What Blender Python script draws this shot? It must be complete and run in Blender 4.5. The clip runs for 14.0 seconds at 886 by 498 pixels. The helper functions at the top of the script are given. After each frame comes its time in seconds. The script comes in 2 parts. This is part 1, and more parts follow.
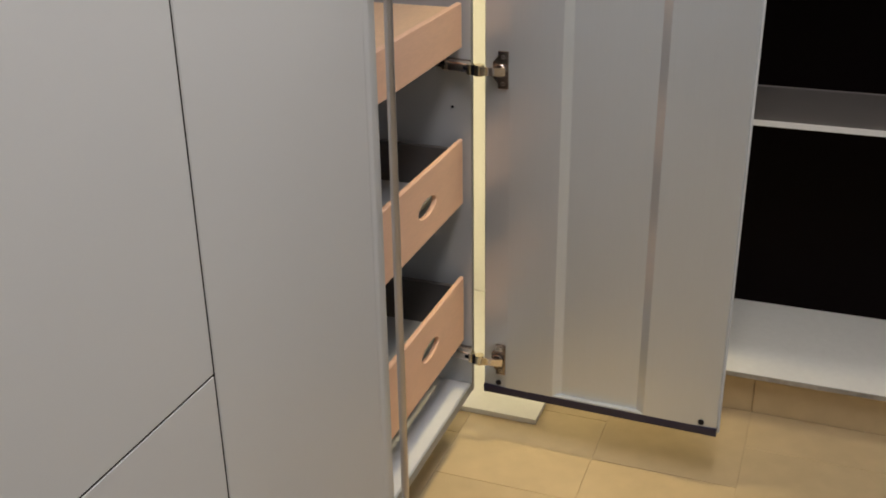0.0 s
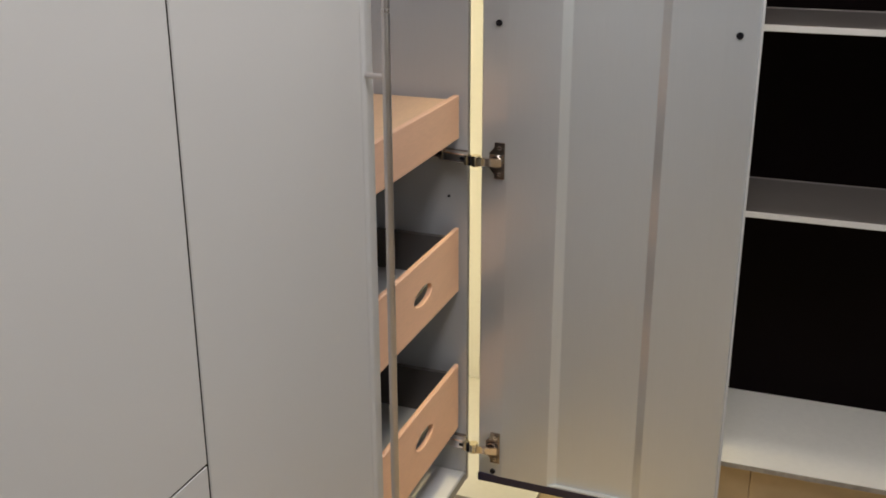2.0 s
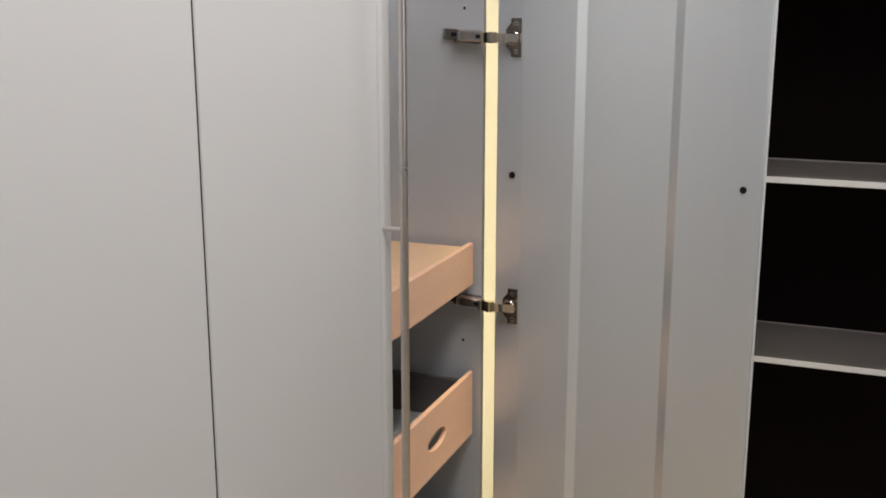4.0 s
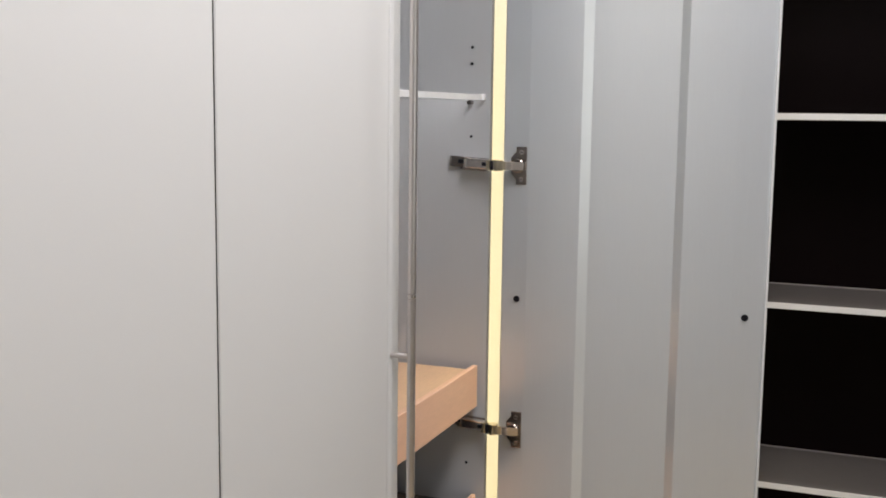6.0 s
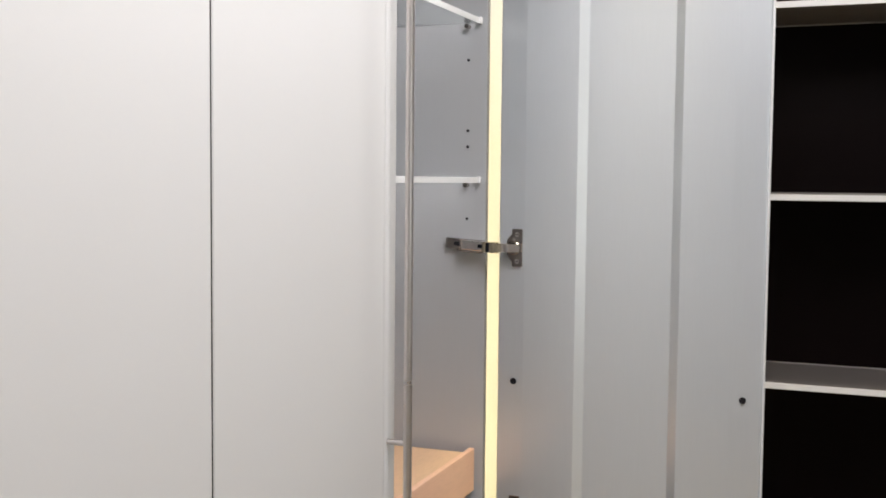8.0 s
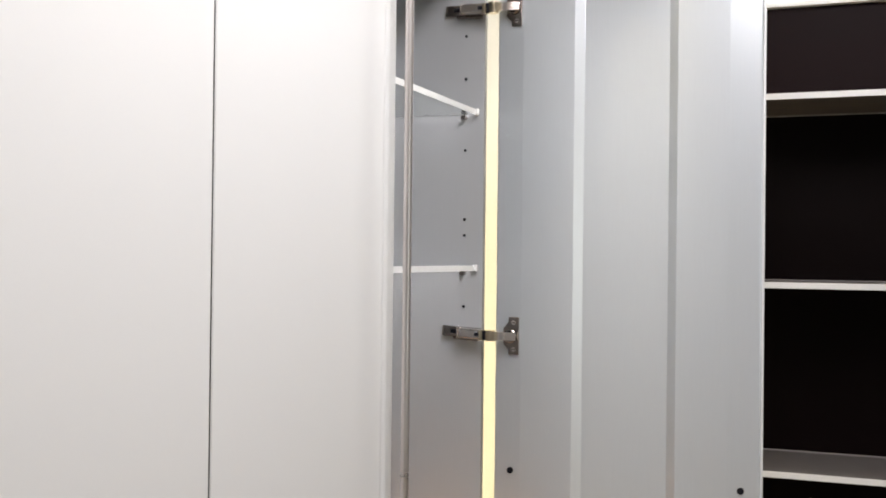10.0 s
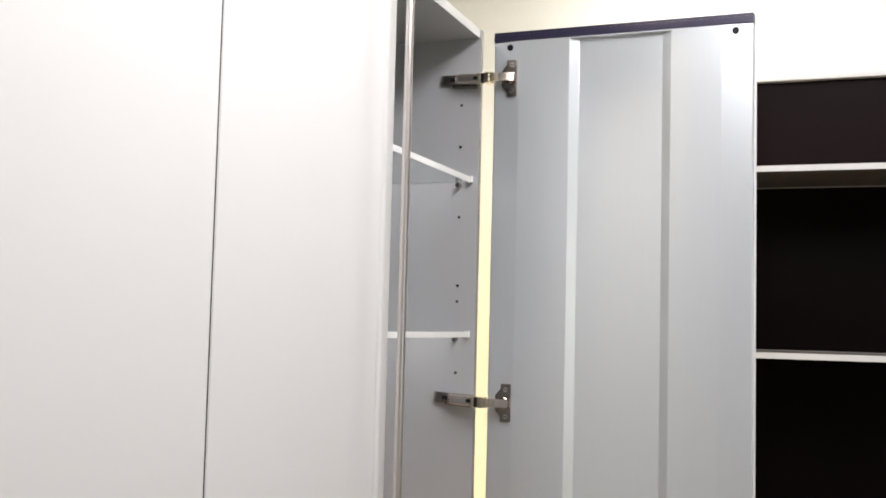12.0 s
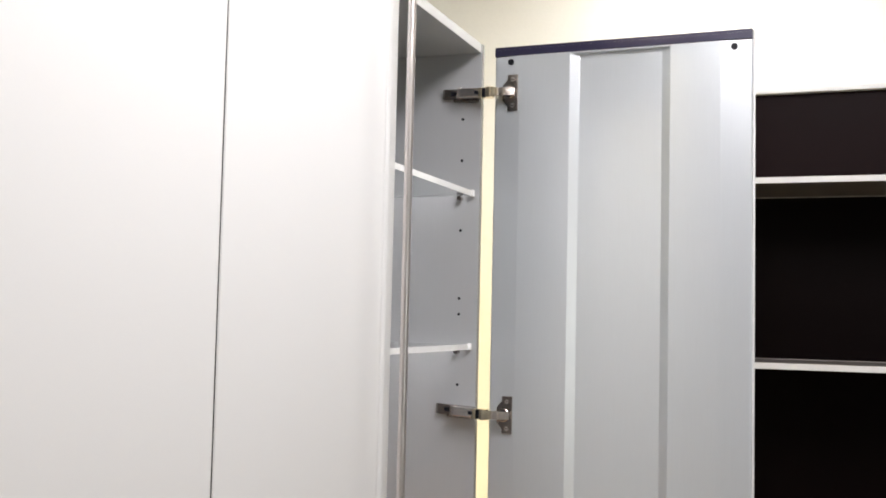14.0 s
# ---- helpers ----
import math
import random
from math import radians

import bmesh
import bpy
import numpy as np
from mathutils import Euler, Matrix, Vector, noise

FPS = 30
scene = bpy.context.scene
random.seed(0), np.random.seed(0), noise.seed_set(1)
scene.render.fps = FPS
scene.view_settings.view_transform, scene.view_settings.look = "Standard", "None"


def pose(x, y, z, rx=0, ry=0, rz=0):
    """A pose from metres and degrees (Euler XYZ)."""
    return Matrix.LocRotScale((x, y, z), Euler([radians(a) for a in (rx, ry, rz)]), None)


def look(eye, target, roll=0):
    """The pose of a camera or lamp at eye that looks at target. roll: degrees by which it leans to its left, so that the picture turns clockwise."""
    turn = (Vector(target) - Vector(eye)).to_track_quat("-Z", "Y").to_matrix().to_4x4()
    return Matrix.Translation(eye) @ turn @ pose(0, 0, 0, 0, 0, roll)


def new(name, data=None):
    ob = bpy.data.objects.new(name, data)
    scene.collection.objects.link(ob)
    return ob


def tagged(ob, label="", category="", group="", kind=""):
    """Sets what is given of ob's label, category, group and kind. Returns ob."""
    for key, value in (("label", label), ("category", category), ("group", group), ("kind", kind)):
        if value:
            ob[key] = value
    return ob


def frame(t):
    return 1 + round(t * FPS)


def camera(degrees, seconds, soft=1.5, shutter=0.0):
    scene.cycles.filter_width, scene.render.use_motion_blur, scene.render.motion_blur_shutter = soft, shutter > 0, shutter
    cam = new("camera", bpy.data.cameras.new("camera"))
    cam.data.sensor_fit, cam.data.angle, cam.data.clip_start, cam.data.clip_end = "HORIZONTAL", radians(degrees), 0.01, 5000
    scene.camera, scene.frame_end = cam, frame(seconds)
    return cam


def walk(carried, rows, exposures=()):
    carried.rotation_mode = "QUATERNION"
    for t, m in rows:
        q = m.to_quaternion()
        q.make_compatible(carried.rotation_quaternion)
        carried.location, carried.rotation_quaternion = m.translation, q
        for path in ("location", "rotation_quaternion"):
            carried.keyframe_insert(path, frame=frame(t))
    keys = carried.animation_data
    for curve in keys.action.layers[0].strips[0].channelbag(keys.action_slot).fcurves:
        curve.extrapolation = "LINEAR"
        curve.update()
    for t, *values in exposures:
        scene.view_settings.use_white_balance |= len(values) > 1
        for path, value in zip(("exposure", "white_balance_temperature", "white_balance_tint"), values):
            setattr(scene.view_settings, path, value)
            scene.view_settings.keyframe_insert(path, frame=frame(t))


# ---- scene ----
# ---- camera and its walk ----
cam = camera(45.14, 14.0, soft=1.8)
# seconds, eye x, y, z, heading from +x towards +y, pitch, roll
PATH = [
    (0.0, -1.9135, -0.6690, 1.3691, 20.904, -24.383, -0.917),
    (0.5, -1.9152, -0.6756, 1.3699, 20.894, -23.810, -0.815),
    (1.0, -1.9161, -0.6758, 1.3732, 20.766, -22.815, -0.694),
    (1.5, -1.9199, -0.6744, 1.3808, 20.747, -21.664, -0.415),
    (2.0, -1.9215, -0.6725, 1.3869, 20.621, -20.031, -0.175),
    (2.5, -1.9309, -0.6774, 1.3961, 20.889, -18.441, 0.028),
    (3.0, -1.9434, -0.6747, 1.4072, 20.696, -16.858, 0.501),
    (3.5, -1.9556, -0.6818, 1.4191, 20.958, -14.964, 0.395),
    (4.0, -1.9633, -0.6881, 1.4320, 21.409, -13.100, -0.008),
    (6.5, -1.9906, -0.6804, 1.4749, 21.164, -6.504, 0.721),
    (7.0, -1.9879, -0.6827, 1.4840, 21.109, -5.805, 0.493),
    (7.5, -1.9850, -0.6792, 1.4936, 21.058, -4.805, 0.457),
    (8.0, -1.9880, -0.6817, 1.4961, 21.153, -3.741, 0.535),
    (10.5, -2.0019, -0.6846, 1.5228, 20.869, 1.407, 0.730),
    (11.0, -2.0016, -0.6811, 1.5267, 20.724, 2.319, 0.877),
    (11.5, -2.0090, -0.6747, 1.5246, 20.380, 3.262, 1.115),
    (12.0, -2.0147, -0.6749, 1.5161, 20.289, 3.994, 1.403),
    (12.5, -2.0181, -0.6777, 1.5227, 20.358, 3.916, 1.389),
    (13.0, -2.0264, -0.6842, 1.5290, 20.562, 4.045, 1.408),
    (13.5, -2.0310, -0.6842, 1.5420, 20.491, 3.878, 1.322),
    (14.0, -2.0353, -0.6820, 1.5544, 20.384, 3.636, 1.276),
]


def path_pose(x, y, z, heading, pitch, roll):
    h, p = radians(heading), radians(pitch)
    ahead = Vector((math.cos(h) * math.cos(p), math.sin(h) * math.cos(p), math.sin(p)))
    eye = Vector((x, y, z))
    return look(eye, eye + ahead, roll)


EXPOSURES = [(0.0, -0.86), (1.5, -0.82), (3.0, -0.73), (4.0, -0.63), (7.0, -0.42), (10.5, -0.37), (14.0, -0.36)]
walk(cam, [(row[0], path_pose(*row[1:])) for row in PATH], EXPOSURES)

# ---- world and lights ----
world = bpy.data.worlds.new("world")
scene.world = world
world.use_nodes = True
sky = world.node_tree.nodes.new("ShaderNodeTexSky")
sky.sky_type = "NISHITA"
sky.sun_disc = False
sky.sun_elevation, sky.sun_rotation = radians(38), radians(200)
world.node_tree.links.new(sky.outputs[0], world.node_tree.nodes["Background"].inputs[0])
world.node_tree.nodes["Background"].inputs[1].default_value = 0.1


def area_lamp(name, m, sx, sy, watts, colour):
    data = bpy.data.lights.new(name, "AREA")
    data.shape, data.size, data.size_y, data.energy, data.color = "RECTANGLE", sx, sy, watts, colour
    ob = new(name, data)
    ob.matrix_world = m
    return tagged(ob, kind="structure")


COOL, NEUTRAL, WARM, SOFT_WARM = (0.82, 0.92, 1.0), (0.995, 0.955, 0.97), (1.0, 0.82, 0.45), (1.0, 0.96, 0.89)
# centre x, y, half length, half width, watts
PANELS = [(-1.05, -0.70, 0.58, 0.25, 40.0), (-2.4, -2.1, 0.80, 0.30, 3.0)]
CEILING_Z = 2.6
# Unseen panels, added as main light; placed for the falloff down the fronts.
for px, py, hl, hw, watts in PANELS:
    area_lamp("added_panel_light", pose(px, py, CEILING_Z - 0.045), 2 * hl - 0.06, 2 * hw - 0.06, watts, NEUTRAL)
EAST, NORTH, WEST, SOUTH = 0.645, 0.60, -5.2, -4.4
WX0, WX1, WZ0, WZ1 = -4.3, -1.9, 0.60, 2.35
# Cool fill from an added, unseen window; brightens the door's channel bevels.
area_lamp("added_window_light", look(((WX0 + WX1) / 2, SOUTH - 0.05, (WZ0 + WZ1) / 2), ((WX0 + WX1) / 2, 0.0, (WZ0 + WZ1) / 2)), WX1 - WX0 - 0.14, WZ1 - WZ0 - 0.14, 20.0, COOL)
# Unseen lamp, added to whiten the wall above the shelving.
DOWN = (0.27, -0.40)
area_lamp("added_wall_wash", pose(DOWN[0], DOWN[1], CEILING_Z - 0.03), 0.10, 0.10, 8.5, SOFT_WARM)
# Unseen warm spot, added for the bright floor in front of the pantry.
SPOT = (-0.045, -0.36)
spot = bpy.data.lights.new("added_floor_spot", "SPOT")
spot.energy, spot.color, spot.spot_size, spot.spot_blend, spot.shadow_soft_size = 235.0, WARM, radians(26), 1.0, 0.05
tagged(new("added_floor_spot", spot), kind="structure").matrix_world = look((SPOT[0], SPOT[1], CEILING_Z - 0.03), (-0.13, -0.25, 0.0))
# Unseen tube, assumed as the source of the yellow glow beside the pantry.
CORNER = (0.36, 0.555)
area_lamp("assumed_corner_light", look((CORNER[0], CORNER[1] - 0.03, 0.98), (CORNER[0] - 0.02, -1.0, 0.98)), 0.04, 1.8, 10.0, WARM)


# ---- materials ----
def material(name, colour, rough=0.5, metal=0.0, vary=0.06, scale=3.0, grain=60.0, bump=0.02, stretch=(1, 1, 1),
             rough_vary=0.06, coat=0.0, per_object=0.0, spec=0.5):
    mat = bpy.data.materials.new(name)
    mat.use_nodes = True
    n, l = mat.node_tree.nodes, mat.node_tree.links
    bsdf = n["Principled BSDF"]
    bsdf.inputs["Metallic"].default_value = metal
    bsdf.inputs["Coat Weight"].default_value = coat
    bsdf.inputs["Specular IOR Level"].default_value = spec
    co = n.new("ShaderNodeTexCoord")
    mp = n.new("ShaderNodeMapping")
    mp.inputs["Scale"].default_value = stretch
    l.new(co.outputs["Object"], mp.inputs["Vector"])
    big, fine = n.new("ShaderNodeTexNoise"), n.new("ShaderNodeTexNoise")
    big.inputs["Scale"].default_value, fine.inputs["Scale"].default_value = scale, grain
    big.inputs["Detail"].default_value, fine.inputs["Detail"].default_value = 4, 6
    l.new(mp.outputs[0], big.inputs["Vector"])
    l.new(mp.outputs[0], fine.inputs["Vector"])
    add = n.new("ShaderNodeMath")
    add.operation = "ADD"
    l.new(big.outputs["Fac"], add.inputs[0])
    l.new(fine.outputs["Fac"], add.inputs[1])
    ramp = n.new("ShaderNodeMapRange")
    ramp.inputs["From Min"].default_value, ramp.inputs["From Max"].default_value = 0.6, 1.4
    ramp.inputs["To Min"].default_value, ramp.inputs["To Max"].default_value = 1 - vary, 1 + vary
    l.new(add.outputs[0], ramp.inputs["Value"])
    level = ramp.outputs[0]
    if per_object:
        info = n.new("ShaderNodeObjectInfo")
        each = n.new("ShaderNodeMapRange")
        each.inputs["To Min"].default_value, each.inputs["To Max"].default_value = 1 - per_object, 1 + per_object
        l.new(info.outputs["Random"], each.inputs["Value"])
        times = n.new("ShaderNodeMath")
        times.operation = "MULTIPLY"
        l.new(level, times.inputs[0])
        l.new(each.outputs[0], times.inputs[1])
        level = times.outputs[0]
    tint = n.new("ShaderNodeVectorMath")
    tint.operation = "SCALE"
    tint.inputs[0].default_value = colour
    l.new(level, tint.inputs["Scale"])
    l.new(tint.outputs[0], bsdf.inputs["Base Color"])
    gloss = n.new("ShaderNodeMapRange")
    gloss.inputs["To Min"].default_value, gloss.inputs["To Max"].default_value = rough - rough_vary, rough + rough_vary
    l.new(big.outputs["Fac"], gloss.inputs["Value"])
    l.new(gloss.outputs[0], bsdf.inputs["Roughness"])
    if bump:
        b = n.new("ShaderNodeBump")
        b.inputs["Strength"].default_value, b.inputs["Distance"].default_value = bump, 0.002
        l.new(fine.outputs["Fac"], b.inputs["Height"])
        l.new(b.outputs[0], bsdf.inputs["Normal"])
    return mat


def glow(name, colour, strength):
    mat = bpy.data.materials.new(name)
    mat.use_nodes = True
    bsdf = mat.node_tree.nodes["Principled BSDF"]
    bsdf.inputs["Base Color"].default_value = (0.8, 0.8, 0.8, 1)
    bsdf.inputs["Emission Color"].default_value = (*colour, 1)
    bsdf.inputs["Emission Strength"].default_value = strength
    return mat


FRONT = material("front_lacquer", (0.645, 0.652, 0.652), 0.42, vary=0.02, scale=1.5, grain=900, bump=0.06)
INNER = material("inner_grey_laminate", (0.51, 0.525, 0.545), 0.33, metal=0.3, vary=0.02, scale=2.0, grain=500, bump=0.05, stretch=(1, 1, 0.03))
DOORBACK = material("door_back_aluminium_paint", (0.645, 0.685, 0.725), 0.31, metal=0.52, vary=0.02, scale=2.0, grain=500, bump=0.05, stretch=(1, 1, 0.03), rough_vary=0.05)
EDGE = material("board_edge_white", (0.72, 0.72, 0.73), 0.4, vary=0.03)
BEECH = material("beech_wood", (0.80, 0.50, 0.335), 0.45, vary=0.07, scale=2.5, grain=40, bump=0.06, stretch=(1, 6, 10))
BEECH_PLY = material("beech_inside", (0.72, 0.47, 0.28), 0.5, vary=0.10, scale=2.0, grain=40, bump=0.05, stretch=(1, 6, 6))
DARKSIDE = material("drawer_side_grey_steel", (0.11, 0.10, 0.095), 0.32, metal=0.3, vary=0.05)
STEEL = material("brushed_steel", (0.66, 0.62, 0.605), 0.30, metal=1.0, vary=0.05, grain=200, bump=0.03, stretch=(1, 1, 12))
NICKEL = material("nickel", (0.84, 0.78, 0.74), 0.22, metal=1.0, vary=0.06, scale=30, grain=200)
DULL_NICKEL = material("dull_nickel", (0.35, 0.31, 0.285), 0.2, metal=1.0, vary=0.08, scale=30, grain=200)
LINK = material("yellowed_steel", (0.74, 0.66, 0.50), 0.2, metal=1.0, vary=0.08, scale=40, grain=200)
NAVY = material("navy_plastic", (0.019, 0.017, 0.048), 0.38, vary=0.08)
BLACK = material("black_plastic", (0.008, 0.008, 0.012), 0.5, vary=0.1, spec=0.2)
# Shelving inside: the recess shade is put into this near-black brown.
WENGE_SHADED = material("shaded_brown_laminate", (0.0045, 0.0024, 0.0026), 0.4, spec=0.05, vary=0.12, scale=2, grain=90, bump=0.02, stretch=(1, 1, 8))
LIP = material("grey_lip", (0.30, 0.28, 0.27), 0.45, vary=0.04)
# The same brown laminate without the recess shade, redder and lighter.
FASCIA = material("brown_fascia_laminate", (0.0085, 0.0036, 0.0043), 0.45, vary=0.10, scale=2, grain=90, bump=0.03, stretch=(1, 1, 8), spec=0.06)
SHELFGREY = material("grey_shelf", (0.14, 0.125, 0.118), 0.42, vary=0.04)
PLASTER = material("white_plaster", (0.86, 0.855, 0.83), 0.75, vary=0.02, scale=1.2, grain=140, bump=0.12)
PALEWALL = material("pale_wall_paint", (0.60, 0.62, 0.64), 0.7, vary=0.04, scale=1.0, grain=140, bump=0.1)
GREYWALL = material("grey_wall_paint", (0.17, 0.17, 0.175), 0.7, vary=0.04, scale=1.0, grain=140, bump=0.1)
TILE = material("beige_stone_tile", (0.52, 0.395, 0.23), 0.38, vary=0.09, scale=6.0, grain=22, bump=0.03, per_object=0.04)
GROUT = material("beige_grout", (0.45, 0.34, 0.20), 0.8, vary=0.12, scale=10)
WHITEBOARD = material("white_board", (0.82, 0.80, 0.75), 0.45, vary=0.04)
# Closed carcasses show only through gaps, so their colour carries the gap shade.
GAP = material("gap_shade_carcass", (0.05, 0.04, 0.035), 0.6, vary=0.1)
GAP_SHADE = material("gap_shade_brown", (0.010, 0.007, 0.005), 0.7, vary=0.1, spec=0.2)
FROST = material("ground_glass_edge", (0.78, 0.79, 0.79), 0.45, vary=0.04, scale=20)
GLASS = bpy.data.materials.new("clear_glass")
GLASS.use_nodes = True
glass_bsdf = GLASS.node_tree.nodes["Principled BSDF"]
glass_bsdf.inputs["Base Color"].default_value = (0.93, 0.97, 0.965, 1)
glass_bsdf.inputs["Roughness"].default_value = 0.03
glass_bsdf.inputs["IOR"].default_value = 1.35
glass_bsdf.inputs["Transmission Weight"].default_value = 1.0
DARKEDGE = material("dark_grey_edge", (0.26, 0.26, 0.25), 0.5, vary=0.06)
RAWEDGE = material("worn_board_edge", (0.34, 0.31, 0.27), 0.8, vary=0.35, scale=14, grain=70, bump=0.3)
CLIP = material("clear_clip", (0.80, 0.80, 0.82), 0.2, vary=0.03)


# ---- mesh helpers ----
def add_box(bm, x0, x1, y0, y1, z0, z1, bevel=0.0, seg=2):
    m = Matrix.LocRotScale(((x0 + x1) / 2, (y0 + y1) / 2, (z0 + z1) / 2), None, (x1 - x0, y1 - y0, z1 - z0))
    made = bmesh.ops.create_cube(bm, size=1.0, matrix=m)["verts"]
    if bevel:
        edges = list({e for v in made for e in v.link_edges})
        bmesh.ops.bevel(bm, geom=edges, offset=bevel, segments=seg, affect="EDGES", profile=0.5)
    return bm


def box(x0, x1, y0, y1, z0, z1, bevel=0.0, seg=2):
    return add_box(bmesh.new(), x0, x1, y0, y1, z0, z1, bevel, seg)


def add_rod(bm, a, b, r, segments=20, r2=None):
    a, b = Vector(a), Vector(b)
    turn = (b - a).to_track_quat("Z", "Y").to_matrix().to_4x4()
    bmesh.ops.create_cone(bm, cap_ends=True, segments=segments, radius1=r, radius2=r if r2 is None else r2,
                          depth=(b - a).length, matrix=Matrix.Translation((a + b) / 2) @ turn)
    return bm


def rod(a, b, r, segments=20, r2=None):
    return add_rod(bmesh.new(), a, b, r, segments, r2)


def prism(outline, z0, z1):
    """An upright prism on a counter-clockwise outline of (x, y)."""
    bm = bmesh.new()
    low = [bm.verts.new((x, y, z0)) for x, y in outline]
    high = [bm.verts.new((x, y, z1)) for x, y in outline]
    bm.faces.new(high)
    bm.faces.new(low[::-1])
    for i in range(len(outline)):
        j = (i + 1) % len(outline)
        bm.faces.new((low[i], low[j], high[j], high[i]))
    bmesh.ops.recalc_face_normals(bm, faces=bm.faces)
    return bm


def arc(cx, cy, r, a0, a1, n):
    return [(cx + r * math.cos(radians(a0 + (a1 - a0) * i / n)), cy + r * math.sin(radians(a0 + (a1 - a0) * i / n)))
            for i in range(n + 1)]


def finish(bm, name, mat, smooth=True, sharp=35.0):
    """A mesh whose rounded edges are shaded smooth while its broad faces stay flat."""
    mesh = bpy.data.meshes.new(name)
    bm.normal_update()
    bm.verts.index_update()
    limit, custom = math.cos(radians(sharp)), []
    if smooth:
        for f in bm.faces:
            f.smooth = True
            for v in f.verts:
                total = Vector()
                for g in v.link_faces:
                    if g.normal.dot(f.normal) > limit:
                        total += g.normal * g.calc_area()
                custom.append(total.normalized() if total.length > 0 else f.normal.copy())
    bm.to_mesh(mesh)
    bm.free()
    mesh.materials.append(mat)
    if smooth:
        mesh.normals_split_custom_set(custom)
    return mesh


def root_of(ob):
    while ob.parent:
        ob = ob.parent
    return ob


def thing(name, x, y, z, label, category, group="", kind=""):
    ob = new(name)
    ob.empty_display_size = 0.05
    ob.location = (x, y, z)
    return tagged(ob, label, category, group, kind)


def part(name, bm, mat, parent, label="", smooth=True):
    """Links a bmesh given in world metres as one mesh under a thing or a part."""
    root = root_of(parent)
    bmesh.ops.translate(bm, verts=bm.verts, vec=-root.location)
    ob = new(name, finish(bm, name, mat, smooth))
    ob.parent = parent
    return tagged(ob, label)


def solid(name, bm, mat, label="", category="", kind="structure", smooth=False):
    ob = new(name, finish(bm, name, mat, smooth))
    return tagged(ob, label, category, "", kind)


# ---- the room ----
solid("wall_east", box(EAST, EAST + 0.12, SOUTH - 0.12, NORTH + 0.12, -0.02, CEILING_Z), PLASTER, "white plastered wall behind the open shelving", "wall")
solid("wall_north", box(WEST, EAST, NORTH, NORTH + 0.12, -0.02, CEILING_Z), PLASTER, "white plastered wall behind the tall cabinets", "wall")
# Unseen closing wall; its pale tone is there to brighten the open door.
solid("wall_west", box(WEST - 0.12, WEST, SOUTH - 0.12, NORTH + 0.12, -0.02, CEILING_Z), PALEWALL, "plain unseen wall, kept pale to brighten the door's reflection", "wall")
# Unseen closing wall, dark so that little light bounces back.
south = box(WEST, WX0, SOUTH - 0.12, SOUTH, -0.02, CEILING_Z)
add_box(south, WX1, EAST, SOUTH - 0.12, SOUTH, -0.02, CEILING_Z)
add_box(south, WX0, WX1, SOUTH - 0.12, SOUTH, -0.02, WZ0)
add_box(south, WX0, WX1, SOUTH - 0.12, SOUTH, WZ1, CEILING_Z)
solid("wall_south", south, GREYWALL, "unseen wall with an added window, kept dark grey to limit bounce", "wall")
window = thing("added_window", (WX0 + WX1) / 2, SOUTH - 0.06, WZ0, "white framed unseen window, added for cool side light", "window", kind="structure")
for a, b, c, d in ((WX0, WX1, WZ0, WZ0 + 0.06), (WX0, WX1, WZ1 - 0.06, WZ1), (WX0, WX0 + 0.06, WZ0 + 0.06, WZ1 - 0.06),
                   (WX1 - 0.06, WX1, WZ0 + 0.06, WZ1 - 0.06)):
    part("window_frame", box(a, b, SOUTH - 0.11, SOUTH - 0.07, c, d, 0.004), EDGE, window)
solid("ceiling", box(WEST - 0.12, EAST + 0.12, SOUTH - 0.12, NORTH + 0.12, CEILING_Z, CEILING_Z + 0.1), PLASTER, "plain white ceiling", "ceiling")
floor = solid("floor", box(WEST - 0.12, EAST + 0.12, SOUTH - 0.12, NORTH + 0.12, -0.06, -0.0014), GROUT, "beige square stone tiles with thin joints", "floor")

for px, py, hl, hw, watts in PANELS:
    lamp = thing("added_ceiling_light", px, py, CEILING_Z, "oblong white ceiling light panel, unseen, added to light the fronts", "ceiling light", "ceiling lights")
    rim = box(px - hl, px + hl, py - hw, py - hw + 0.015, CEILING_Z - 0.04, CEILING_Z)
    add_box(rim, px - hl, px + hl, py + hw - 0.015, py + hw, CEILING_Z - 0.04, CEILING_Z)
    add_box(rim, px - hl, px - hl + 0.015, py - hw + 0.015, py + hw - 0.015, CEILING_Z - 0.04, CEILING_Z)
    add_box(rim, px + hl - 0.015, px + hl, py - hw + 0.015, py + hw - 0.015, CEILING_Z - 0.04, CEILING_Z)
    part("frame", rim, EDGE, lamp)
    part("diffuser", box(px - hl + 0.015, px + hl - 0.015, py - hw + 0.015, py + hw - 0.015, CEILING_Z - 0.03, CEILING_Z - 0.02), glow("diffuser", NEUTRAL, 2.0), lamp)
for lx, ly, colour in ((*DOWN, SOFT_WARM), (*SPOT, WARM)):
    down = thing("downlight", lx, ly, CEILING_Z, "small round ceiling downlight, unseen, added for its pool of light", "downlight", "downlights")
    part("ring", rod((lx, ly, CEILING_Z - 0.012), (lx, ly, CEILING_Z), 0.075, 32), EDGE, down)
    part("bulb", rod((lx, ly, CEILING_Z - 0.016), (lx, ly, CEILING_Z - 0.012), 0.05, 32), glow("bulb", colour, 3.0), down)
tube = thing("assumed_tube_light", CORNER[0], CORNER[1], 0.05, "slim upright warm tube light, unseen, assumed for the corner's yellow glow", "wall light")
part("holder", box(CORNER[0] - 0.03, CORNER[0] + 0.03, CORNER[1] + 0.002, NORTH, 0.05, 1.91, 0.004), EDGE, tube)
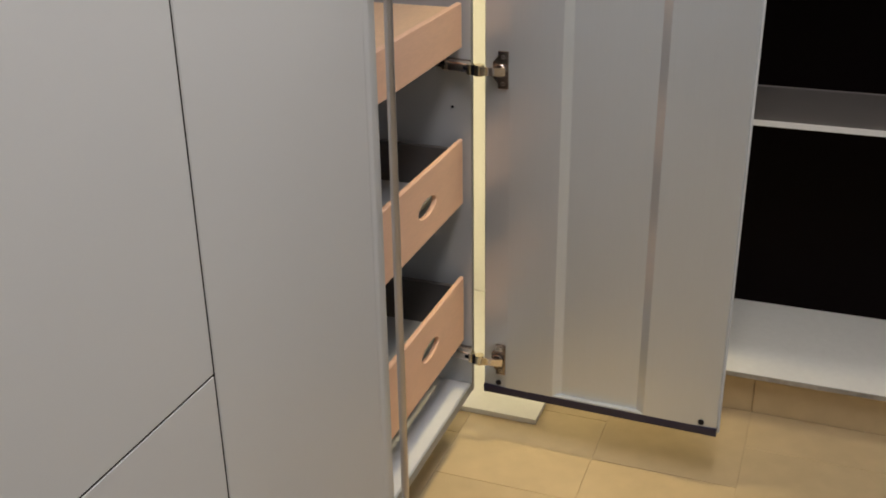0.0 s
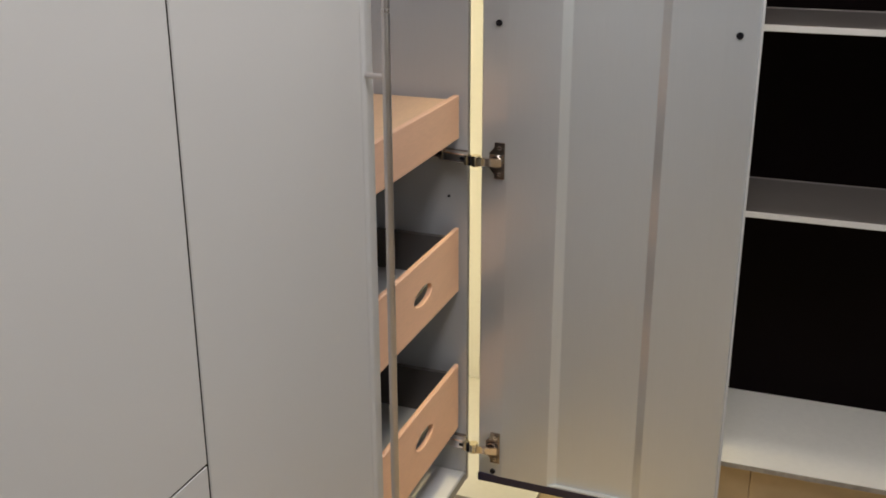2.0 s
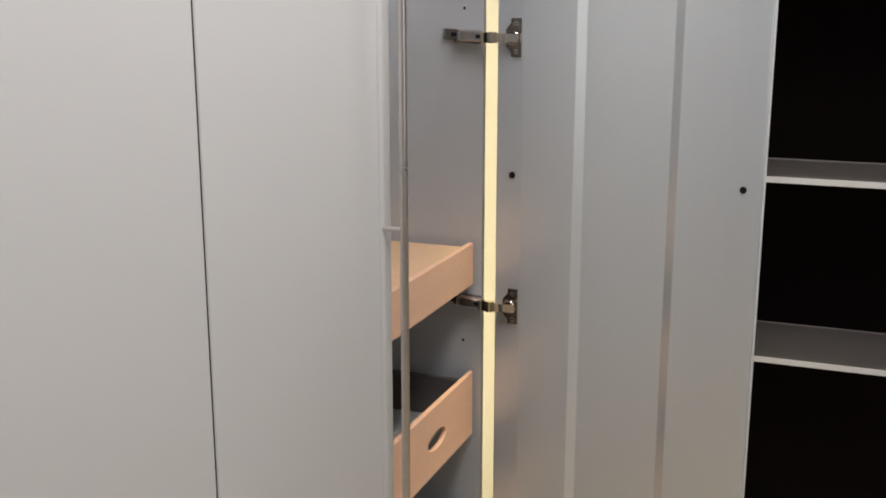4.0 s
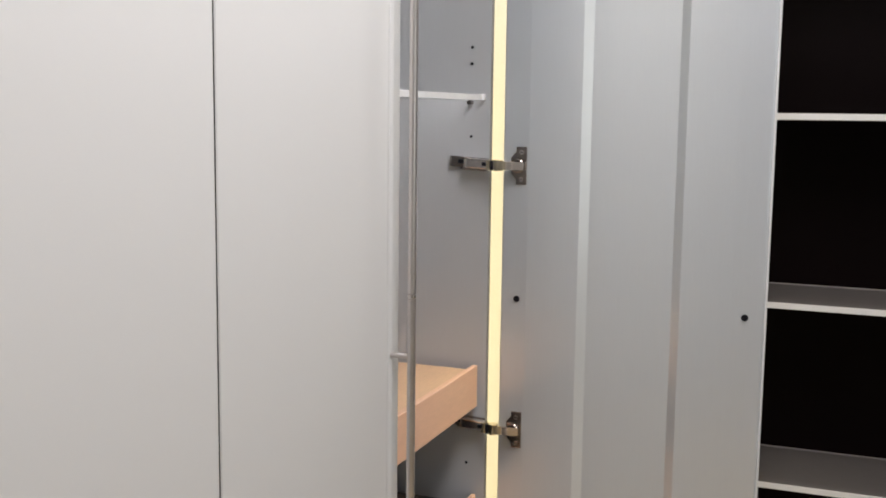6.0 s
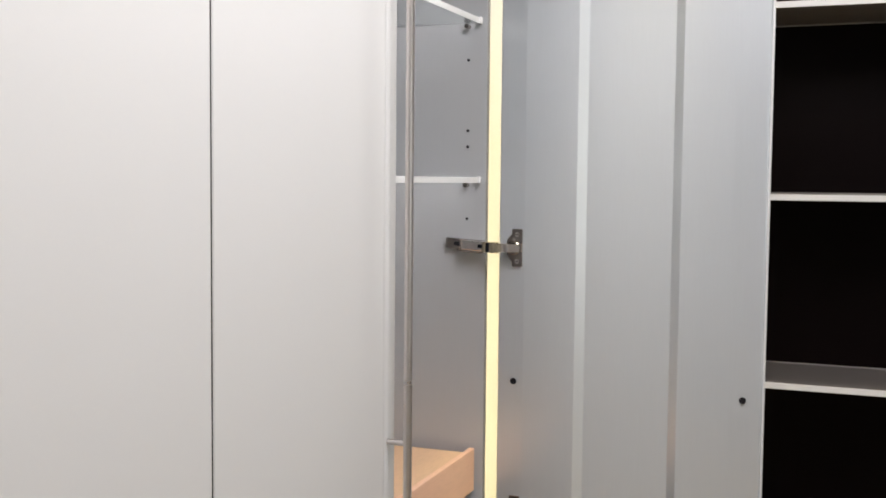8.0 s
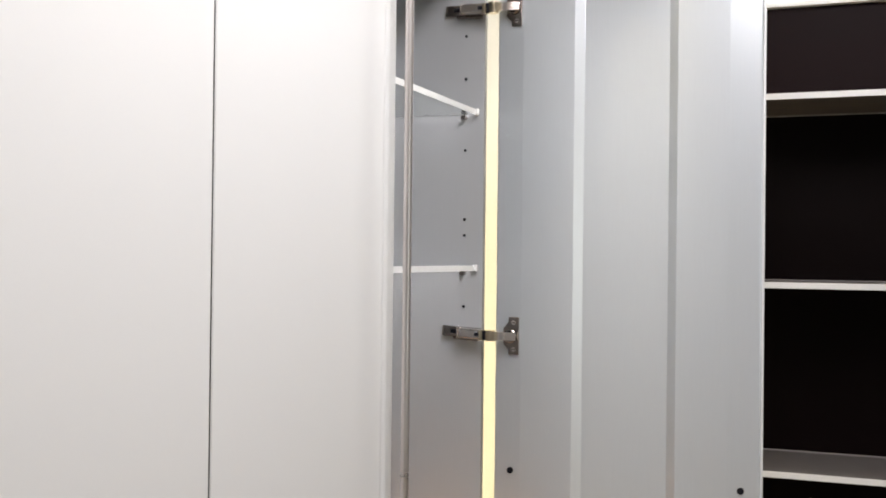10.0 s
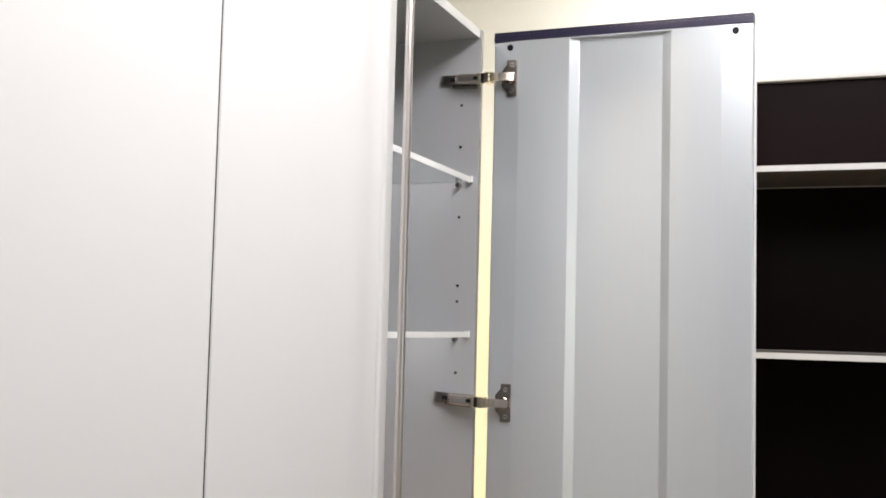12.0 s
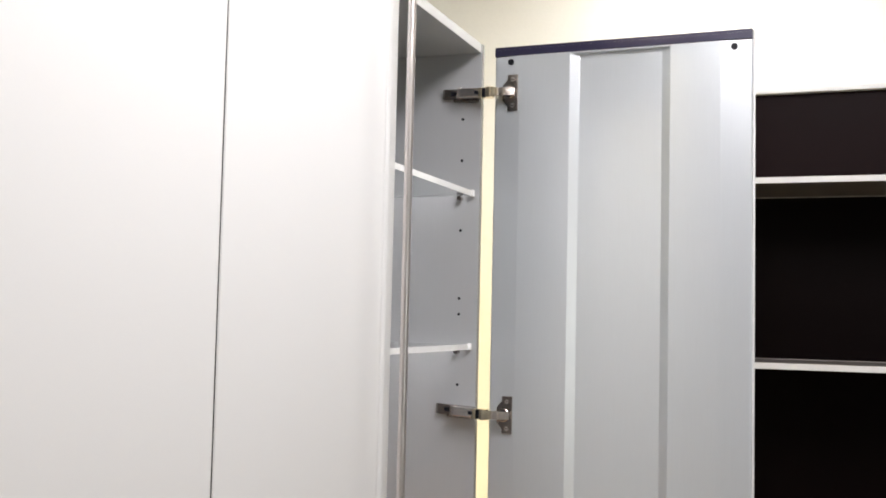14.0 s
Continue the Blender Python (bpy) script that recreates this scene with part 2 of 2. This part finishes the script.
part("tube", rod((CORNER[0], CORNER[1] - 0.012, 0.06), (CORNER[0], CORNER[1] - 0.012, 1.90), 0.012, 16), glow("tube_glow", WARM, 4.0), tube)

# ---- tall cabinets ----
BASE, TOP, DOOR_LOW, DOOR_HIGH, DEPTH = 0.102, 2.112, 0.1219, 2.0964, 0.556
FRONT_Y, BOARD = -0.021, 0.019


def carcass(cabinet, x0, x1, board, open_front):
    part("side_panel", box(0.0 if open_front else x1 - BOARD, x1, -0.002 if open_front else 0, DEPTH, BASE, TOP, 0.0012), board, cabinet)
    part("side_panel", box(x0, x0 + BOARD, 0, DEPTH, BASE, TOP, 0.0012), board, cabinet)
    part("top_panel", box(x0 + BOARD, -0.0002 if open_front else x1 - BOARD, 0, DEPTH, TOP - BOARD, TOP, 0.0012), board, cabinet)
    part("bottom_panel", box(x0 + BOARD, -0.0002 if open_front else x1 - BOARD, 0, DEPTH, BASE, BASE + 0.02, 0.0012), board, cabinet)
    if open_front:
        part("edge_band", box(x0 + BOARD, -0.0004, -0.0008, -0.0001, BASE + 0.0005, BASE + 0.0195), DARKEDGE, cabinet)
        part("liner", box(x0 + BOARD + 0.001, -0.001, 0.004, DEPTH - 0.014, BASE + 0.0201, BASE + 0.0216), EDGE, cabinet, "white floor liner")
    part("back_panel", box(x0 + BOARD, -0.0002 if open_front else x1 - BOARD, DEPTH - 0.012, DEPTH - 0.002, BASE + 0.02, TOP - BOARD), board, cabinet)
    for fx in (x0 + 0.05, x1 - 0.05):
        for fy in (0.09, DEPTH - 0.06):
            foot = rod((fx, fy, 0.0), (fx, fy, 0.012), 0.03, 20)
            add_rod(foot, (fx, fy, 0.012), (fx, fy, BASE), 0.016, 20)
            part("foot", foot, BLACK, cabinet)


# the open pantry cabinet
PX0, PX1 = -0.478, 0.013
pantry = thing("pantry_cabinet", (PX0 + PX1) / 2, 0.25, 0, "tall pale grey pantry cabinet with its door swung open", "cabinet", "tall cabinets")
carcass(pantry, PX0, PX1, INNER, True)
part("edge_band", box(0.0006, PX1 - 0.0006, -0.0026, -0.0019, BASE + 0.001, TOP - 0.001), DARKEDGE, pantry, "dark grey edge band")
for z in (0.7538, 1.41875, 1.5605, 1.5921, 1.730, 1.8726, 1.957875):
    part("shelf_pin_hole", rod((-0.0015, 0.037, z), (0.002, 0.037, z), 0.0029, 14), BLACK, pantry)
for z in (1.490, 1.7995):
    shelf = part("shelf", box(PX0 + BOARD + 0.004, -0.0045, 0.0135, 0.50, z, z + 0.0100), GLASS, pantry, "clear glass shelf")
    shelf.visible_shadow = False
    part("shelf_edge", box(PX0 + BOARD + 0.004, -0.0045, 0.0120, 0.0134, z - 0.0003, z + 0.0107, 0.0004), FROST, shelf, "pale ground glass edge").visible_shadow = False
    part("shelf_clip", box(-0.0125, -0.001, 0.0075, 0.0165, z - 0.001, z + 0.0125, 0.002), CLIP, shelf, "small clear end clip")
    part("shelf_support", rod((-0.016, 0.037, z - 0.005), (-0.0005, 0.037, z - 0.005), 0.0045, 14), DULL_NICKEL, shelf)


def drawer_front(x0, x1, z0, z1, hole, y0=0.0114, y1=0.0220):
    """A board with rounded edges; hole: centre x, z and half sizes of an oval grip, or None."""
    if not hole:
        return box(x0, x1, y0, y1, z0, z1, 0.0022, 3)
    bm, n = bmesh.new(), 48
    cx, cz, rx, rz = hole
    loops = []
    spec = ((y0 + 0.002, 0.0, 0.0), (y0, 0.002, 0.0), (y0, None, 0.0015), (y0 + 0.0015, None, 0.0),
            (y1 - 0.0015, None, 0.0), (y1, None, 0.0015), (y1, 0.002, 0.0), (y1 - 0.002, 0.0, 0.0))
    for y, inset, grow in spec:
        ring = []
        for i in range(n):
            a = 2 * math.pi * i / n
            c, s = math.cos(a), math.sin(a)
            if inset is None:
                ring.append(bm.verts.new((cx + (rx + grow) * c, y, cz + (rz + grow) * s)))
            else:
                # the point of the board's rim that lies in the same direction, corners included
                corner = [(x1, z1), (x0, z1), (x0, z0), (x1, z0)]
                k = (i + n // 8) // (n // 4) % 4
                f = ((i + n // 8) % (n // 4)) / (n // 4)
                order = [corner[3], corner[0], corner[1], corner[2]]
                p, q = order[k], order[(k + 1) % 4]
                x, z = p[0] + (q[0] - p[0]) * f, p[1] + (q[1] - p[1]) * f
                ring.append(bm.verts.new((min(max(x, x0 + inset), x1 - inset), y, min(max(z, z0 + inset), z1 - inset))))
        loops.append(ring)
    for a in range(len(loops)):
        b = (a + 1) % len(loops)
        for i in range(n):
            j = (i + 1) % n
            bm.faces.new((loops[a][i], loops[a][j], loops[b][j], loops[b][i]))
    bmesh.ops.recalc_face_normals(bm, faces=bm.faces)
    return bm


DX0, DX1 = -0.447, -0.012
for z0, z1, hole_z in ((0.237, 0.389, 0.319), (0.555, 0.693, 0.622), (0.877, 0.963, None)):
    grip = (-0.208, hole_z, 0.045, 0.0170) if hole_z else None
    front = part("drawer", drawer_front(DX0, DX1, z0, z1, grip, y1=0.0220 if grip else 0.0230), BEECH, pantry, "beech inner drawer" + (" with an oval grip hole" if grip else ", a shallow tray"))
    side = DARKSIDE if hole_z else BEECH
    low, rim = z0 + 0.012, z1 - (0.016 if hole_z else 0.013)
    for a, b in ((DX1 - 0.0215, DX1 - 0.008), (DX0 + 0.006, DX0 + 0.018)):
        part("drawer_side", box(a, b, 0.0220 if hole_z else 0.0230, 0.50, low, rim, 0.002), side, front)
    part("drawer_back", box(DX0 + 0.018, DX1 - 0.0216, 0.486, 0.50, low, rim, 0.002), side, front)
    bottom = z0 + 0.040 if hole_z else z1 - 0.005
    part("drawer_bottom", box(DX0 + 0.018, DX1 - 0.0216, 0.0485 if hole_z else 0.0285, 0.4858, bottom - 0.008, bottom, 0.001), BEECH_PLY if not hole_z else INNER, front)
    part("runner", box(-0.0190, -0.0005, 0.03, 0.50, z0 + 0.016, z0 + 0.030, 0.001), DULL_NICKEL, front, "zinc drawer runner")

# the open door: u runs from the hinge edge outwards, d from the inner face to the front
DY0, DY1 = -0.0401, -0.5346
UX, UY = -0.0261 / math.hypot(1, 0.0261), -1 / math.hypot(1, 0.0261)
P0 = (-0.0131 + 0.0261 * DY0, DY0)
DW = (DY0 - DY1) * math.hypot(1, 0.0261)


def at_door(u, d):
    return (P0[0] + UX * u - UY * d, P0[1] + UY * u + UX * d)


def door_prism(outline, z0, z1):
    return prism([at_door(u, d) for u, d in outline], z0, z1)


def door_box(u0, u1, d0, d1, z0, z1, bevel=0.0):
    bm = box(0, u1 - u0, 0, d1 - d0, z0, z1, bevel)
    a = at_door(u0, d0)
    m = Matrix(((UX, -UY, 0, a[0]), (UY, UX, 0, a[1]), (0, 0, 1, 0), (0, 0, 0, 1)))
    bmesh.ops.transform(bm, matrix=m, verts=bm.verts)
    bmesh.ops.recalc_face_normals(bm, faces=bm.faces)
    return bm


def door_disc(u, z, r, d0, d1, segments=20):
    a, b = at_door(u, d0), at_door(u, d1)
    return rod((a[0], a[1], z), (b[0], b[1], z), r, segments)


profile = [(-0.006, 0.0054), (-0.004, 0.0040), (0.0445, 0.0002), (0.0465, 0), (0.148, 0), (0.1495, 0.0003), (0.1655, 0.0103), (0.1670, 0.0108),
           (0.3270, 0.0108), (0.3285, 0.0103), (0.3445, 0.0003), (0.346, 0), (0.438, 0), (0.441, 0.0002), (DW - 0.002, 0.0026), (DW, 0.004),
           (DW, 0.0185), (-0.006, 0.0185)]
door = part("door", door_prism(profile, DOOR_LOW + 0.016, DOOR_HIGH - 0.0176), DOORBACK, pantry, "open grey door with a recessed channel inside", smooth=False)
part("front_skin", door_box(-0.007, DW + 0.0040, 0.0186, 0.0206, DOOR_LOW - 0.0035, DOOR_HIGH + 0.003, 0.0006), FRONT, door)
for z0, z1 in ((DOOR_LOW - 0.003, DOOR_LOW + 0.016), (DOOR_HIGH - 0.0175, DOOR_HIGH + 0.0015)):
    inner, outer = (z0 + 0.0055, z1) if z0 < 1 else (z0, z1 - 0.0055)
    strip = door_box(-0.006, DW, -0.0012, 0.0184, inner, outer, 0.001)
    lip = door_box(-0.006, DW, 0.0002, 0.0184, min(z0, outer), inner if z0 < 1 else z1, 0.0008)
    part("end_profile", strip, NAVY, door, "navy plastic end profile")
    part("end_lip", lip, NAVY, door)
for z0, z1 in ((DOOR_LOW + 0.0161, DOOR_LOW + 0.019), (DOOR_HIGH - 0.0206, DOOR_HIGH - 0.0177)):
    part("channel_end", door_prism([(0.1490, 0.0002), (0.166, 0.0112), (0.328, 0.0112), (0.345, 0.0002)], z0, z1), DOORBACK, door)
for z in (0.1475, 1.1039, 2.0665):
    for u in (0.0276, 0.4625):
        part("screw_cap", door_disc(u, z, 0.0062, -0.0008, 0.0016), BLACK, door, "round black screw cap")



def door_plate(outline, z, d0, d1):
    """A flat plate on the door with an outline of (u, height over z)."""
    bm = bmesh.new()
    near = [bm.verts.new((*at_door(u, d0), z + h)) for u, h in outline]
    back = [bm.verts.new((*at_door(u, d1), z + h)) for u, h in outline]
    bm.faces.new(near)
    bm.faces.new(back[::-1])
    for i in range(len(outline)):
        j = (i + 1) % len(outline)
        bm.faces.new((near[i], back[i], back[j], near[j]))
    bmesh.ops.recalc_face_normals(bm, faces=bm.faces)
    return bm


def hinge_at(z):
    """A wide-angle hinge: a screwed cup plate on the door, an arched link and a long clip-on arm on the cabinet's side."""
    plate = door_plate(((0.0225, -0.0365), (0.0435, -0.0365), (0.0435, 0.0365), (0.0225, 0.0365), (0.0225, 0.0270), (0.0120, 0.0150), (0.0120, -0.0150), (0.0225, -0.0270)), z, -0.0034, 0.0006)
    bmesh.ops.bevel(plate, geom=plate.edges[:], offset=0.0013, segments=2, affect="EDGES", profile=0.5)
    hinge = part("hinge", plate, DULL_NICKEL, pantry, "nickel cabinet hinge with a screwed plate")
    cup = door_disc(0.0262, z, 0.0135, -0.0072, 0.0008, 32)
    a, b = at_door(0.0262, -0.0072), at_door(0.0262, -0.0088)
    add_rod(cup, (*a, z), (*b, z), 0.0135, 32, 0.0115)
    part("cup", cup, DULL_NICKEL, hinge)
    a, b = at_door(0.0262, -0.0086), at_door(0.0262, -0.0092)
    part("cup_recess", rod((*a, z), (*b, z), 0.0098, 28), BLACK, hinge)
    for dz in (-0.026, 0.026):
        screw = door_disc(0.0335, z + dz, 0.0047, -0.0052, -0.0030, 16)
        part("screw", screw, NICKEL, hinge)
        part("screw_slot", door_box(0.0300, 0.0370, -0.0056, -0.0050, z + dz - 0.0006, z + dz + 0.0006), BLACK, hinge)
    # the link: a strap that arches from the pivot over the gap into the cup
    ends = [(-0.0270, -0.0090), (-0.0330, -0.0190), (-0.0352, -0.0300), (-0.0345, -0.0420), at_door(0.0100, -0.0185), at_door(0.0215, -0.0178), at_door(0.0400, -0.0120)]
    strap = []
    for i in range(len(ends) - 1):
        p0, p1, p2, p3 = (Vector(ends[max(0, min(len(ends) - 1, i + k))]) for k in (-1, 0, 1, 2))
        for j in range(4):
            t = j / 4
            strap.append(0.5 * (2 * p1 + (p2 - p0) * t + (2 * p0 - 5 * p1 + 4 * p2 - p3) * t * t + (3 * p1 - p0 - 3 * p2 + p3) * t ** 3))
    strap.append(Vector(ends[-1]))

    def strap_piece(points, thick, half):
        left, right = [], []
        for k, p in enumerate(points):
            way = (points[min(k + 1, len(points) - 1)] - points[max(k - 1, 0)]).normalized()
            side = Vector((-way.y, way.x)) * thick / 2
            left.append(tuple(p + side))
            right.append(tuple(p - side))
        bm = prism(left + right[::-1], z - half, z + half)
        return bm

    part("link", strap_piece(strap[:15], 0.0052, 0.0082), LINK, hinge, "yellowed steel hinge link")
    part("cup_arm", strap_piece(strap[14:], 0.0070, 0.0078), NICKEL, hinge, "bright rounded strap into the cup")
    knuckle = rod((-0.0290, -0.0290, z - 0.0104), (-0.0290, -0.0290, z + 0.0104), 0.0096, 20)
    add_rod(knuckle, (-0.0255, -0.0100, z - 0.0100), (-0.0255, -0.0100, z + 0.0100), 0.0076, 20)
    part("knuckle", knuckle, LINK, hinge, "round yellowed hinge knuckle")
    part("pivot", rod((-0.0300, -0.0195, z - 0.0088), (-0.0300, -0.0195, z + 0.0088), 0.0070, 16), BLACK, hinge)
    tilt = Matrix.Translation((0, -0.02, z)) @ Matrix.Rotation(radians(3.2), 4, "X") @ Matrix.Translation((0, 0.02, -z))

    def tilted(bm):
        bmesh.ops.transform(bm, matrix=tilt, verts=bm.verts)
        return bm

    arm = prism([(-0.0100, -0.0080), (-0.0100, 0.0400), (-0.0265, 0.0400), (-0.0300, 0.0330), (-0.0315, 0.0120), (-0.0300, -0.0080)], z - 0.0098, z + 0.0098)
    bmesh.ops.bevel(arm, geom=[e for e in arm.edges if abs(e.verts[0].co.z - e.verts[1].co.z) < 1e-6], offset=0.0036, segments=3, affect="EDGES", profile=0.5)
    part("arm", tilted(arm), NICKEL, hinge)
    part("arm_slot", tilted(box(-0.0318, -0.0295, -0.0075, 0.0035, z - 0.0030, z + 0.0042, 0.0008)), BLACK, hinge)
    collar = box(-0.0288, -0.009, 0.0345, 0.0362, z - 0.0116, z + 0.0116, 0.0008)
    add_box(collar, -0.0275, -0.009, 0.0408, 0.0424, z - 0.0112, z + 0.0112, 0.0008)
    part("collar", tilted(collar), NICKEL, hinge, "bright sprung clip ridge")
    mount = prism([(0.0, -0.001), (0.0, 0.0800), (-0.0060, 0.0800), (-0.0110, 0.0740), (-0.0125, 0.0430), (-0.0100, -0.001)], z - 0.0100, z + 0.0105)
    bmesh.ops.bevel(mount, geom=[e for e in mount.edges if abs(e.verts[0].co.z - e.verts[1].co.z) < 1e-6], offset=0.0022, segments=2, affect="EDGES", profile=0.5)
    part("mounting_plate", tilted(mount), DULL_NICKEL, hinge)
    part("adjuster", tilted(box(-0.0128, -0.0100, 0.0470, 0.0600, z - 0.0035, z + 0.0045, 0.0006)), BLACK, hinge)
    part("lip", tilted(box(-0.0070, -0.0002, 0.0020, 0.0560, z - 0.0150, z - 0.0102, 0.0012)), DULL_NICKEL, hinge)


for hinge_z in (0.2065, 0.8405, 1.3650, 2.0040):
    hinge_at(hinge_z)


# closed neighbours
def handle_bar(door_part, x, y, z0, z1, stands):
    bar = part("handle", rod((x, y, z0), (x, y, z1), 0.0066, 24), STEEL, door_part, "long brushed steel bar handle")
    for z in stands:
        part("standoff", rod((x, y, z), (x, FRONT_Y + 0.0005, z), 0.0042, 16), STEEL, bar)


BX0, BX1 = -0.986, -0.4770
neighbour = thing("tall_cabinet", (BX0 + PX0) / 2, 0.25, 0, "tall closed off-white cabinet with a long steel bar handle", "cabinet", "tall cabinets")
carcass(neighbour, BX0, PX0 - 0.001, GAP, False)
outline = [(BX0 + 0.0025, -0.001), (BX0 + 0.0025, FRONT_Y + 0.0015), (BX0 + 0.004, FRONT_Y), (-0.5290, FRONT_Y), (-0.5250, FRONT_Y + 0.0005), (-0.5205, FRONT_Y + 0.0020), (-0.5165, FRONT_Y + 0.0026),
           (-0.5125, FRONT_Y + 0.0020), (-0.5085, FRONT_Y + 0.0006), (-0.5050, FRONT_Y + 0.0002)] + arc(BX1 - 0.009, FRONT_Y + 0.009, 0.009, -88, 0, 10) + [(BX1, -0.001)]
leaf = part("door", prism(outline, DOOR_LOW, DOOR_HIGH), FRONT, neighbour, "plain off-white lacquered door with a rounded edge")
handle_bar(leaf, -0.508, -0.054, 0.125, 2.094, (0.15, 1.092, 2.07))

CX0, CX1 = -1.587, -0.987
far_left = thing("tall_cabinet", (CX0 + CX1) / 2, 0.25, 0, "tall closed off-white cabinet with an upper and a lower front", "cabinet", "tall cabinets")
carcass(far_left, CX0, CX1, GAP, False)
part("door", box(CX0 + 0.002, CX1 - 0.0015, FRONT_Y, -0.001, 0.7142, DOOR_HIGH, 0.0006), FRONT, far_left, "plain off-white upper front")
part("door", box(CX0 + 0.002, CX1 - 0.0015, FRONT_Y, -0.001, DOOR_LOW, 0.7102, 0.0006), FRONT, far_left, "plain off-white lower front")

# Dark strips fill the gaps and stand for the shade inside them.
part("gap_strip", box(CX0 + 0.002, CX1 - 0.0015, -0.0190, -0.0012, 0.7098, 0.7146), GAP_SHADE, far_left, "dark strip standing for the shade between the fronts")
part("gap_strip", box(CX1 - 0.0019, BX0 + 0.0029, -0.0192, -0.0012, DOOR_LOW, DOOR_HIGH), GAP_SHADE, far_left)

# ---- open shelving ----
SX0, SX1, SY0, SY1 = 0.25, 0.638, -1.65, -0.25
shelving = thing("shelving_unit", (SX0 + SX1) / 2, (SY0 + SY1) / 2, 0, "dark brown open shelving with thin white-edged grey shelves, empty", "shelving")
part("back_panel", box(0.618, SX1, SY0, SY1, 0.118, 2.049), WENGE_SHADED, shelving)
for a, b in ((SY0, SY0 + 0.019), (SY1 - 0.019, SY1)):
    part("side_panel", box(0.335, 0.618, a, b, 0.118, 2.049, 0.001), WENGE_SHADED, shelving)
part("top_panel", box(0.3655, 0.618, SY0 + 0.019, SY1 - 0.019, 2.030, 2.049), WENGE_SHADED, shelving)
part("top_edge", box(0.333, SX1, SY0, SY1, 2.0492, 2.0600, 0.001), EDGE, shelving, "thin white top board")
bottom_board = part("bottom_board", box(SX0 + 0.0012, SX1, SY0, SY1, 0.1055, 0.118, 0.0008), WHITEBOARD, shelving, "white bottom board")
part("edge_band", box(SX0 - 0.0006, SX0 + 0.0010, SY0, SY1, 0.1058, 0.1172, 0.0005), RAWEDGE, bottom_board, "worn grey unfinished front edge")
part("fascia", box(0.349, 0.365, SY0 + 0.0195, SY1 - 0.0195, 1.8700, 2.0488, 0.001), FASCIA, shelving, "dark brown closed top panel")
for z in (0.6775, 1.0735, 1.4715, 1.8695):
    shelf = part("shelf", box(0.3472, 0.6149, SY0 + 0.0195, SY1 - 0.0195, z - 0.0125, z, 0.0005), SHELFGREY, shelving)
    part("rear_lip", box(0.6150, 0.6176, SY0 + 0.0195, SY1 - 0.0195, z - 0.0150, z + 0.0020, 0.0004), LIP, shelf)
    part("edge_band", box(0.345, 0.3472, SY0 + 0.0195, SY1 - 0.0195, z - 0.0127, z + 0.0002, 0.0006), EDGE, shelf, "white edge band")

# ---- floor things ----
loose = thing("base_board", 0.30, 0.2, 0, "white board lying flat on the tiled floor", "board")
part("board", box(0.068, 0.6445, -0.131, 0.54, 0.0, 0.013, 0.0015), WHITEBOARD, loose)

# ---- tiled skirting and floor tiles ----
TILE_SIZE, JOINT = 0.305, 0.0013
skirting = solid("baseboard", box(0.2895, 0.30, SY0, SY1, 0.0, 0.1045), GROUT, "beige stone tile skirting under the shelving", "skirting")
edges = [-0.281 - TILE_SIZE * k for k in range(0, 5)]
for y1 in edges:
    y0, y2 = max(y1 - TILE_SIZE, SY0) + JOINT / 2, min(y1, SY1) - JOINT / 2
    if y2 - y0 > 0.02:
        bm = box(0.2815, 0.2898, y0, y2, 0.0005, 0.1048, 0.0012, 1)
        tile = new("tile", finish(bm, "tile", TILE, False))
        tile.parent = skirting

tile_bm = box(-(TILE_SIZE - JOINT) / 2, (TILE_SIZE - JOINT) / 2, -(TILE_SIZE - JOINT) / 2, (TILE_SIZE - JOINT) / 2, -0.006, 0.0, 0.0006, 1)
tile_mesh = finish(tile_bm, "tile", TILE, False)
FX, FY = -0.018, -0.281
for i in range(-17, 2):
    for j in range(-13, 3):
        cx, cy = FX + TILE_SIZE * (i + 0.5 + 0.5 * ((j + 1) % 2)), FY + TILE_SIZE * (j + 0.5)
        if -3.4 < cx < EAST - 0.1 and -3.2 < cy < NORTH:
            tile = new("tile", tile_mesh)
            tile.location = (cx, cy, random.uniform(-0.0003, 0.0))
            tile.parent = floor
